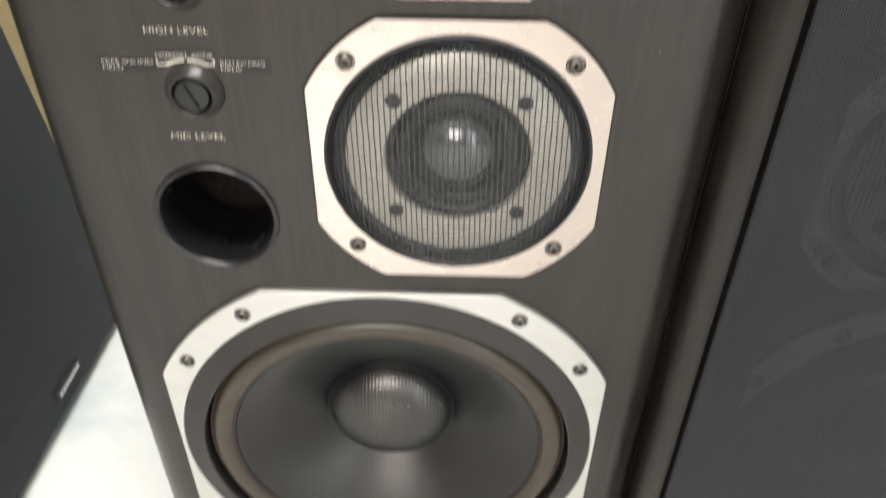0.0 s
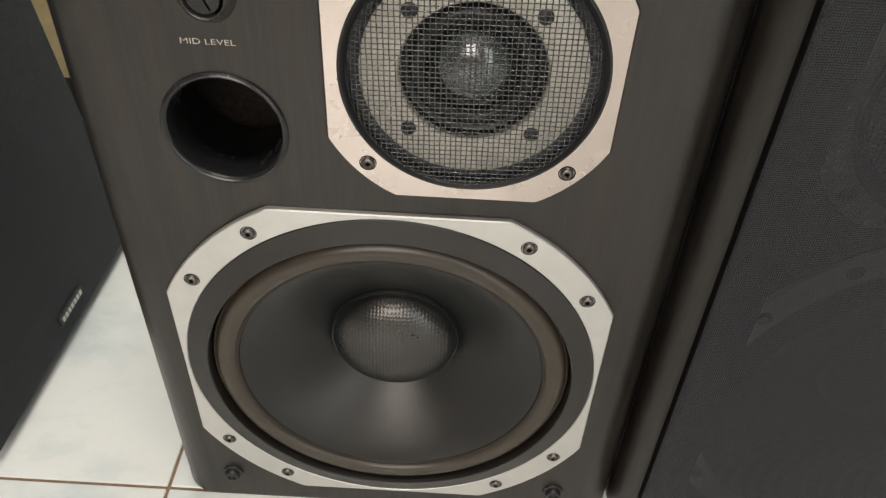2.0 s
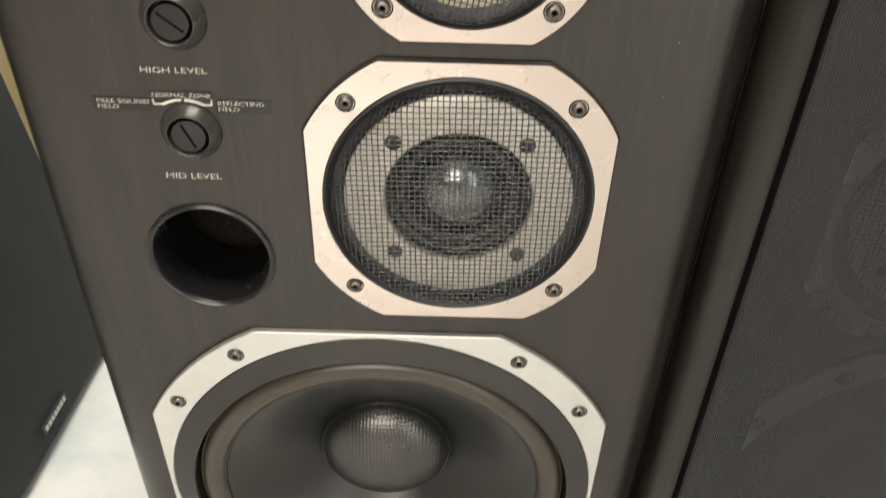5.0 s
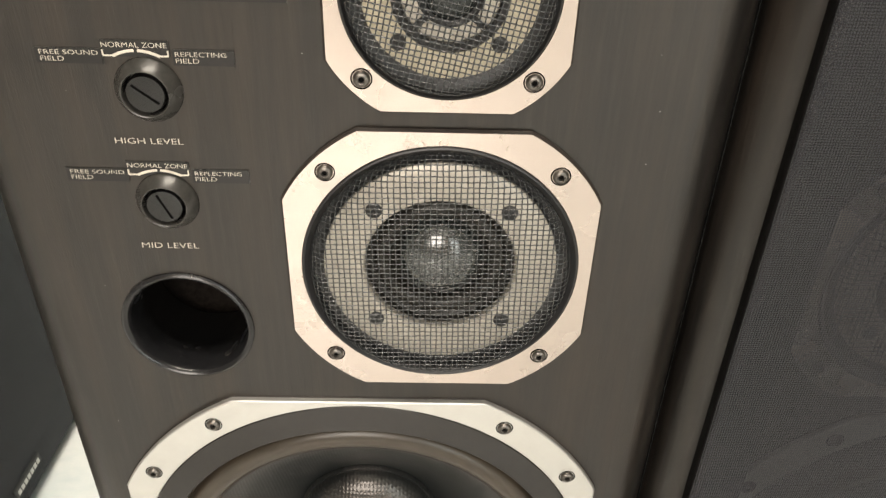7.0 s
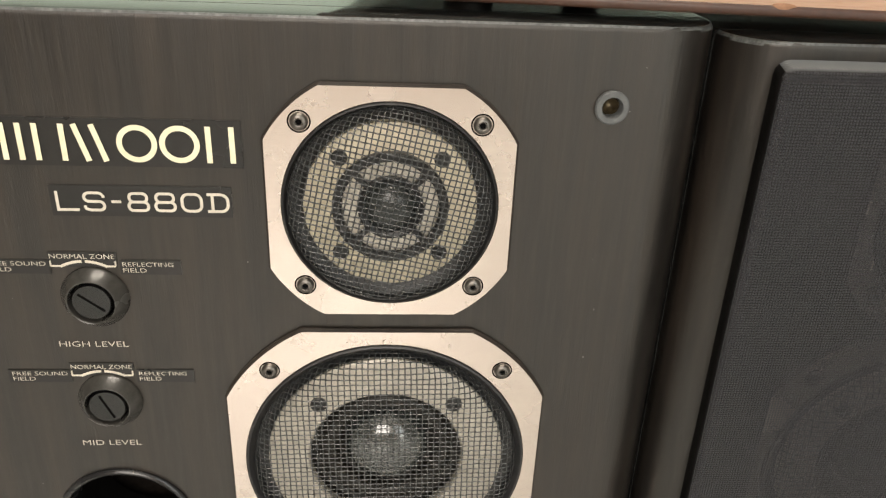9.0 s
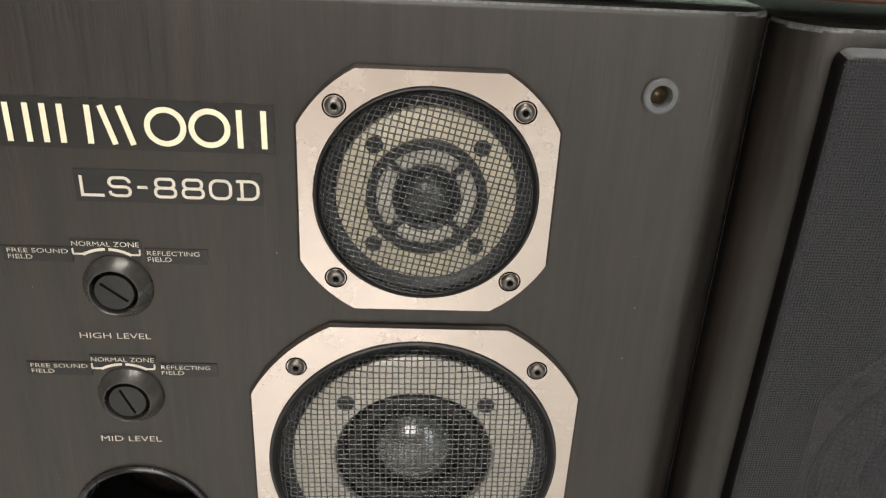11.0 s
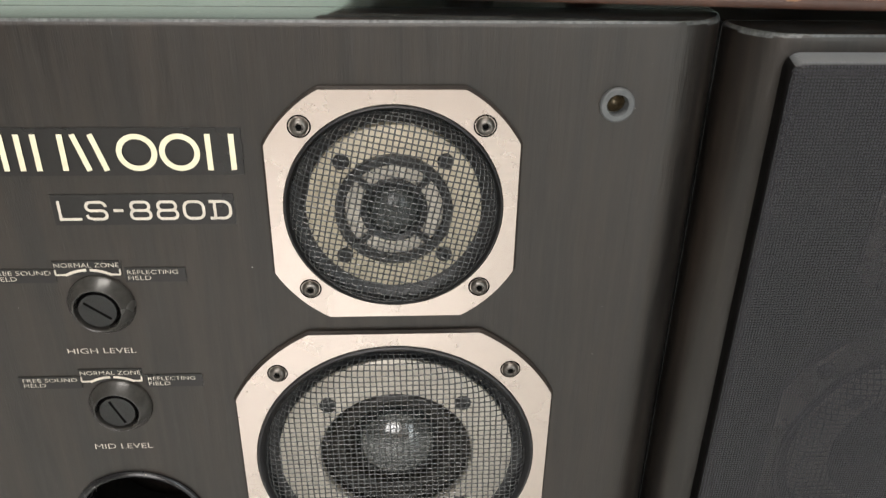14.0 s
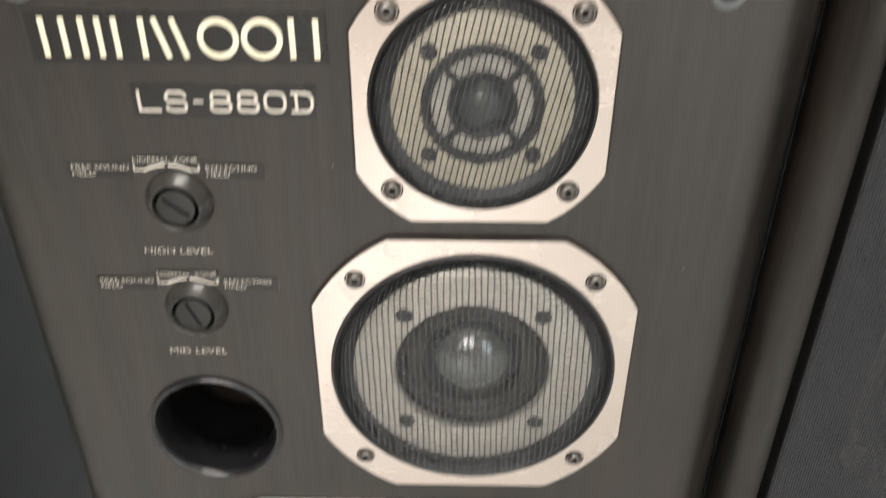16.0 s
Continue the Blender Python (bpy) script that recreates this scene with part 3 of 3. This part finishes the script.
def scale_print(sp, cz):
    """The printed scale over one level control whose centre is cz high."""
    film(-0.132, -0.1035, cz + 0.0125, cz + 0.0193, sp)
    film(-0.1038, -0.0745, cz + 0.0160, cz + 0.0232, sp)
    film(-0.0735, -0.0470, cz + 0.0125, cz + 0.0195, sp)
    lettering("printed_word", "NORMAL ZONE", (-0.1030, -0.0752, cz + 0.0202, cz + 0.0224), sp)
    lettering("printed_word", "FREE SOUND", (-0.1300, -0.1050, cz + 0.0166, cz + 0.0186), sp)
    lettering("printed_word", "FIELD", (-0.1300, -0.1200, cz + 0.0137, cz + 0.0157), sp)
    lettering("printed_word", "REFLECTING", (-0.0722, -0.0503, cz + 0.0166, cz + 0.0186), sp)
    lettering("printed_word", "FIELD", (-0.0722, -0.0622, cz + 0.0137, cz + 0.0157), sp)
    arc_bar("scale_arc", sp, -0.0888, cz - 0.002, 0.0209, 92, 119, 0.0013)
    arc_bar("scale_arc", sp, -0.0888, cz - 0.002, 0.0209, 61, 88, 0.0013)
    for x, d in ((-0.1030, 1), (-0.0752, -1)):
        bm = bmesh.new()
        box(x - 0.0003, x + 0.0003, -0.0010, -0.0004, cz + 0.0166, cz + 0.0190, bm=bm)
        box(min(x, x + d * 0.0042), max(x, x + d * 0.0042), -0.00102, -0.0004, cz + 0.0162, cz + 0.0168, bm=bm)
        part("scale_bracket", bm, PRINT, sp)


def model_number(sp, x0, x1, z0, z1):
    """The characters LS-880D in a wide square-shouldered style, as flat strokes of one width."""
    w, r = 0.00125, 0.0022
    zm = (z0 + z1) / 2

    def corner(cx, cz, a0, rad):
        return [(cx + rad * math.cos(radians(a0 + 15 * k)), cz + rad * math.sin(radians(a0 + 15 * k))) for k in range(7)]

    def rounded(a, b, lo, hi, rad):
        return corner(b - rad, hi - rad, 0, rad) + corner(a + rad, hi - rad, 90, rad) + corner(a + rad, lo + rad, 180, rad) + corner(b - rad, lo + rad, 270, rad)

    def stroke(bm, pts, closed, up):
        n = len(pts)
        sides = []
        for i, (x, z) in enumerate(pts):
            p = pts[i - 1] if closed or i else pts[0]
            q = pts[(i + 1) % n] if closed or i < n - 1 else pts[-1]
            d = Vector((q[0] - p[0], q[1] - p[1])).normalized()
            sides.append(((x - d.y * w / 2, z + d.x * w / 2), (x + d.y * w / 2, z - d.x * w / 2)))
        strips(bm, [[(sd[k][0], -0.0009 - up, sd[k][1]) for sd in sides] for k in (0, 1)], closed)

    advance = (x1 - x0 + 0.0018) / 6.55
    a, lo, hi = x0 + w / 2, z0 + w / 2, z1 - w / 2
    wide = advance - 0.0018 - w
    for ch in "LS-880D":
        bm, b = bmesh.new(), a + wide
        if ch == "L":
            stroke(bm, [(a, hi + w / 2), (a, lo)], False, 0)
            stroke(bm, [(a - w / 2, lo), (b + w / 2, lo)], False, 0.00002)
        elif ch == "S":
            top = [(b, hi - 0.0020)] + corner(b - r, hi - r, 0, r) + corner(a + r, hi - r, 90, r)[:-1]
            c = (hi - zm) / 2
            top += corner(a + c, zm + c, 180, c)
            stroke(bm, top + [(b - c, zm)], False, 0)
            low = [(b - c, zm)] + [(b - c + c * math.sin(radians(15 * k)), zm - c + c * math.cos(radians(15 * k))) for k in range(1, 12)] + [(b - c, lo), (a + r, lo)]
            stroke(bm, low + [(a + 0.0004, lo + 0.0006), (a, lo + 0.0020)], False, 0.00002)
        elif ch == "-":
            b = a + wide * 0.5
            stroke(bm, [(a, zm), (b, zm)], False, 0)
        elif ch == "8":
            stroke(bm, rounded(a + 0.0004, b - 0.0004, zm, hi, 0.0018), True, 0)
            stroke(bm, rounded(a, b, lo, zm, 0.0018), True, 0.00002)
        elif ch == "0":
            stroke(bm, rounded(a, b, lo, hi, 0.0028), True, 0)
        else:
            stroke(bm, [(a - w / 2, hi)] + [(b - 0.003, hi)] + corner(b - 0.003, hi - 0.003, 0, 0.003)[::-1] + corner(b - 0.003, lo + 0.003, 270, 0.003)[::-1] + [(a - w / 2, lo)], False, 0)
            stroke(bm, [(a + 0.0016, hi), (a + 0.0016, lo)], False, 0.00002)
        part("printed_character", bm, PRINT, sp)
        a = b + w + 0.0018


def brand_shapes(sp):
    """The maker's mark as plain cream bars, discs and rings of its size."""
    film(-0.134, -0.0165, 0.5610, 0.5815, sp)
    z0, z1, w = 0.5633, 0.5790, 0.0023

    def bar(xa, za, xb, zb, ww=w):
        d = Vector((xb - xa, 0, zb - za)).normalized()
        n = Vector((d.z, 0, -d.x)) * ww / 2
        bm = bmesh.new()
        q = [Vector((xa, -0.001, za)) - n, Vector((xb, -0.001, zb)) - n, Vector((xb, -0.001, zb)) + n, Vector((xa, -0.001, za)) + n]
        bm.faces.new([bm.verts.new(v) for v in q])
        part("mark_bar", bm, CREAM, sp)

    for x in (-0.1275, -0.1195, -0.1120, -0.1055, -0.0990, -0.0885):
        bar(x, z0, x, z1)
    for xa, xb in ((-0.0835, -0.0790), (-0.0765, -0.0720)):
        bar(xa, z1, xb, z0)
    for cx, rx in ((-0.0590, 0.0082), (-0.0418, 0.0082)):
        bm = bmesh.new()
        strips(bm, [[(cx + (rx - k) * math.cos(2 * math.pi * i / 40), -0.001, (z0 + z1) / 2 + ((z1 - z0) / 2 + 0.0002 - k) * math.sin(2 * math.pi * i / 40)) for i in range(40)] for k in (0, w)])
        part("mark_ring", bm, CREAM, sp)
    for x in (-0.0300, -0.0205):
        bar(x, z0, x, z1)


def stud(sp, x, z):
    part("grille_stud", lathe([(0.0084, 0.0003), (0.0084, -0.0010), (0.0078, -0.0017), (0.0062, -0.0019), (0.0060, -0.0046), (0.0052, -0.0058), (0.0034, -0.0062), (0.0026, -0.0046), (1e-5, -0.0042)], x, z, 28), BLACK, sp, "black push-fit grille stud", True)


def socket(sp, x, z):
    s = part("grille_socket", lathe([(0.0072, 0.0003), (0.0072, -0.0016), (0.0066, -0.0022), (0.0046, -0.0022), (0.0042, -0.0014), (0.0040, 0.004)], x, z, 32), SOCKET, sp, "grey rubber grille socket", True)
    part("insert", lathe([(0.0041, 0.003), (0.0034, 0.0025), (0.0030, 0.0045), (0.0016, 0.006), (1e-5, 0.0065)], x, z, 20), BRASS, s, "dull brass insert", True)


def grille(sp, w, h, y_front, y_back, badge_x):
    """A cloth-covered frame over the front, with a small badge low in the middle."""
    inset, z0 = 0.0118, 0.012
    gw, gh = w - 2 * inset, h - z0 - 0.0068
    bm = bmesh.new()
    rings = [loop(gw, gh, z0, 0.004, 0.0, y_back, 0.006), loop(gw, gh, z0, 0, 0, y_front + 0.003, 0.006)]
    for k in range(1, 6):
        a = radians(90 * k / 5)
        rings.append(loop(gw, gh, z0, 0.003 * (1 - math.cos(a)), 0.003 * (1 - math.cos(a)), y_front + 0.003 * (1 - math.sin(a)), 0.006))
    vs = strips(bm, rings)
    bm.faces.new(vs[-1])
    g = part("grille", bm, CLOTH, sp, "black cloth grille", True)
    g.data.materials.append(SIDE_SHADE)
    # Shade on the grille's sides is put into a blacker colour.
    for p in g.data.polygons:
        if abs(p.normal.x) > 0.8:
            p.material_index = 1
    fb = bmesh.new()
    f, b = y_front + 0.0012, y_back - 0.002
    strips(fb, [loop(gw, gh, z0, 0.006, 0.006, b), loop(gw, gh, z0, 0.006, 0.006, f), loop(gw, gh, z0, 0.030, 0.030, f), loop(gw, gh, z0, 0.032, 0.032, b), loop(gw, gh, z0, 0.006, 0.006, b)])
    part("grille_frame", fb, BLACK, g)
    bd = part("badge", box(badge_x - 0.0245, badge_x + 0.0245, y_front - 0.0025, y_front + 0.0006, 0.029, 0.0395, 0.0006, 1), BADGE, g, "small dark metal badge")
    k = part("badge_bar", box(badge_x - 0.0210, badge_x - 0.0165, y_front - 0.0030, y_front - 0.0022, 0.0318, 0.0365), BADGE_BAR, g, "silver bar")
    for i in range(1, 7):
        again(k, g, pose(i * 0.0062, 0, 0))
    return g


def cabinet(sp, w, h, depth, holes, y0=0.0, shift=0.0):
    bf = part("baffle", baffle(w, h, y0, 0.0275, [(x - shift, z, r) for x, z, r in holes]), ASH, sp, "black ash front baffle", True)
    bf.data.materials.append(TOP)
    bf.data.materials.append(WORN_HIGHLIGHT)
    for p in bf.data.polygons:
        # Top bevel is coloured pale: wear, with the edge's highlight painted in.
        if p.center.z > h - 0.0045 and abs(p.normal.x) < 0.9 and 0.12 < p.normal.z < 0.9:
            p.material_index = 2
        elif p.normal.z > 0.9:
            p.material_index = 1
    cb = part("cabinet_body", body(w, h, y0 + 0.0276, y0 + depth), TOP, sp, "polished black cabinet body", True)
    bf.matrix_basis = cb.matrix_basis = pose(shift, 0, 0)


HOLES = [(WOOFER[0], WOOFER[1], 0.1400), (MIDDLE[0], MIDDLE[1], 0.0690), (TREBLE[0], TREBLE[1], 0.0460), (VENT[0], VENT[1], 0.0330), (-0.0876, 0.4978, 0.0112), (-0.0876, 0.4409, 0.0112), (0.1368, 0.5908, 0.0042), (-0.1335, 0.5918, 0.0042)]
W, H = 0.3605, 0.6240


# ---- the open loudspeaker ----
def open_loudspeaker():
    sp = tagged(new("loudspeaker"), "black three-way loudspeaker with silver driver frames, its grille removed", "loudspeaker", "loudspeakers")
    cabinet(sp, W, H, 0.33, HOLES, 0.0, 0.0022)
    woofer(sp), middle(sp), treble(sp), vent(sp)
    control("high_level_control", sp, -0.0863, 0.4990, 38)
    control("mid_level_control", sp, -0.0875, 0.4426, 66)
    scale_print(sp, 0.4980), scale_print(sp, 0.4405)
    film(-0.098, -0.0225, 0.5385, 0.5525, sp)
    model_number(sp, -0.0957, -0.0245, 0.5408, 0.5498)
    lettering("printed_word", "HIGH LEVEL", (-0.1060, -0.0750, 0.4730, 0.4758), sp)
    lettering("printed_word", "MID LEVEL", (-0.1042, -0.0762, 0.4160, 0.4190), sp)
    brand_shapes(sp)
    stud(sp, -0.1313, 0.0335), stud(sp, 0.1325, 0.0325)
    socket(sp, 0.1368, 0.5908), socket(sp, -0.1335, 0.5918)
    return sp


open_loudspeaker()


def dust():
    """Flecks of dust on the front and along the top edge of the open loudspeaker."""
    bm = bmesh.new()
    rnd = random.Random(11)
    spots = [(rnd.uniform(-0.15, 0.15), -0.00005, rnd.uniform(0.02, 0.61), 0) for _ in range(46)]
    spots += [(rnd.uniform(-0.15, 0.17), rnd.uniform(0.002, 0.03), 0.62405, 1) for _ in range(36)]
    for x, y, z, flat in spots:
        inside = [math.hypot(x - c[0], z - c[1]) < c[2] * 1.25 for c in (WOOFER, MIDDLE, TREBLE, VENT)]
        if any(inside) and not flat:
            continue
        s, a0 = rnd.uniform(0.00012, 0.00034), rnd.uniform(0, 6)
        ring = []
        for k in range(6):
            r = s * rnd.uniform(0.6, 1.3)
            u, v = r * math.cos(a0 + k * 1.047), r * math.sin(a0 + k * 1.047) * 0.7
            ring.append(bm.verts.new((x + u, y + v, z) if flat else (x + u, y - 0.0002, z + v)))
        bm.faces.new(ring)
    tagged(part("dust", bm, DUST), "pale flecks of dust on the black loudspeaker", "dust", "", "stuff")


dust()


# ---- the covered loudspeakers ----
def covered_loudspeaker(w, h, label, drivers, badge_x=0.0):
    sp = tagged(new("loudspeaker"), label, "loudspeaker", "loudspeakers")
    side = -1
    cabinet(sp, w, h, 0.33, [(side * x + (-0.010 if i in (1, 2) else 0), z, r) for i, (x, z, r) in enumerate(HOLES[:4])] if drivers else [])
    if drivers:
        woofer(sp, side), middle(sp, side, -0.010), treble(sp, side, -0.010), vent(sp, side)
    grille(sp, w, h, -0.0165, 0.0, badge_x)
    return sp


right = covered_loudspeaker(0.3560, 0.6205, "black loudspeaker with dark cloth grille, beside the open one", True)
right.matrix_basis = pose(0.3618, -0.0065, 0)
left = covered_loudspeaker(0.335, 0.6205, "black loudspeaker with its cloth grille on, turned sideways", False, 0.008)
left.matrix_basis = pose(-0.3525, 0.1700, 0, 0, 0, 88.8)
# this one has a front that slopes back as it rises
SLOPE = Matrix.Identity(4)
SLOPE[1][2] = 0.114
for me in {ob.data for ob in left.children_recursive}:
    me.transform(SLOPE)


# ---- the wooden cabinet on top ----
def wooden_cabinet():
    ob = part("wooden_cabinet", box(0, 0.52, 0, 0.26, 0, 0.22, 0.005, 4), WOOD, None, "", True)
    ob.matrix_basis = pose(0.0140, 0.0160, 0.6305, 0, 0, -7.0)
    tagged(ob, "glossy reddish-brown wooden cabinet resting on the black loudspeakers", "cabinet")
    ft = part("foot", lathe([(1e-5, -0.0001), (0.011, -0.0001), (0.012, 0.001), (0.012, 0.0066), (1e-5, 0.0067)], seg=24), BLACK, ob, "black rubber foot", True)
    ft.matrix_basis = pose(0.06, 0.06, -0.0064, 90, 0, 0)
    for x, y in ((0.13, 0.20), (0.05, 0.21)):
        again(ft, ob, pose(x, y, -0.0064, 90, 0, 0))
    # Dark strip along the lower edge: the shade underneath, put into the colour.
    part("edge_band", box(-0.0004, 0.5204, -0.0005, 0.012, -0.0006, 0.0042, 0.0018, 3), UNDERSHADE, ob, "dark lower edge, its shade put into the colour", True)
    bm = bmesh.new()
    bmesh.ops.create_icosphere(bm, subdivisions=2, radius=1.0)
    for v in bm.verts:
        k = 1 + 0.35 * noise.noise(v.co * 2.3)
        v.co = Vector((0.1855 + v.co.x * 0.0055 * k, 0.0008 + v.co.y * 0.0016, 0.0035 + v.co.z * 0.0018 * k))
    part("chipped_edge", bm, RAW, ob, "bare wood where the edge is chipped", True)


wooden_cabinet()


# ---- furniture behind ----
def board_cupboard():
    cb = tagged(new("cupboard"), "pale yellow board cupboard on a dark plinth behind the loudspeakers", "cupboard")
    part("panel", box(-0.95, -0.36, 0.560, 0.90, 0.072, 0.33, 0.002, 2), PLY, cb)
    part("plinth", box(-0.94, -0.37, 0.575, 0.89, 0.0, 0.072, 0.002, 1), DARK, cb, "dark brown plinth")
    bm = bmesh.new()
    rnd = random.Random(4)
    ring = [(-0.4635 + (0.010 + 0.005 * rnd.random()) * math.cos(a), (0.014 + 0.007 * rnd.random()) * math.sin(a) + 0.082) for a in [2 * math.pi * i / 18 for i in range(18)]]
    vs = strips(bm, [[(x, y, z) for x, z in ring] for y in (0.5602, 0.5585)])
    bm.faces.new(vs[1])
    part("torn_edge", bm, DARK, cb, "dark torn edge of the board")


board_cupboard()


# ---- the room ----
def slab(name, x0, x1, y0, y1, z0, z1, mat, label):
    return tagged(part(name, box(x0, x1, y0, y1, z0, z1), mat), label, "", "", "structure")


X0, X1, Y0, Y1, Z1 = -2.2, 2.2, -3.1, 2.3, 2.8
slab("wall_north", X0 - 0.1, X1 + 0.1, Y1, Y1 + 0.1, 0, Z1, WALL, "pale green painted wall")
slab("wall_west", X0 - 0.1, X0, Y0, Y1, 0, Z1, WALL_E, "grey-beige painted wall")
ws = slab("wall_south", X0 - 0.1, -1.15, Y0 - 0.1, Y0, 0, Z1, WALL_W, "warm beige wall with window and doorway")
part("wall_pier", box(0.35, 1.25, Y0 - 0.1, Y0, 0, Z1), WALL_W, ws)
part("wall_lintel", box(-1.15, 0.35, Y0 - 0.1, Y0, 2.4, Z1), WALL_W, ws)
part("wall_apron", box(-1.15, 0.35, Y0 - 0.1, Y0, 0, 0.8), WALL_W, ws)
part("wall_lintel", box(1.25, 2.15, Y0 - 0.1, Y0, 2.12, Z1), WALL_W, ws)
part("wall_pier", box(2.15, X1 + 0.1, Y0 - 0.1, Y0, 0, Z1), WALL_W, ws)
slab("wall_east", X1, X1 + 0.1, Y0, Y1, 0, Z1, WALL_E, "grey-beige painted wall")
slab("ceiling", X0 - 0.1, X1 + 0.1, Y0 - 0.1, Y1 + 0.1, Z1, Z1 + 0.1, CEIL, "white painted ceiling")
floor = slab("floor", X0 - 0.6, X1 + 0.6, Y0 - 0.6, Y1 + 0.5, -0.06, -0.0016, GROUT, "white glazed floor tiles with brown grout")

# ---- floor tiles ----
T, GAP = 0.60, 0.0028
# whole tiles run on under the walls
tile_bm = box(0, T - GAP, 0, T - GAP, -0.008, 0, 0.0008, 1)
tile0 = part("tile", tile_bm, TILE, floor)
gx, gy = -0.1925, 0.0025
first = True
for i in range(-4, 4):
    for j in range(-6, 4):
        x, y = gx + i * T, gy + j * T
        m = pose(x + GAP / 2, y + GAP / 2, 0)
        if first:
            tile0.matrix_basis, first = m, False
        else:
            again(tile0, floor, m)
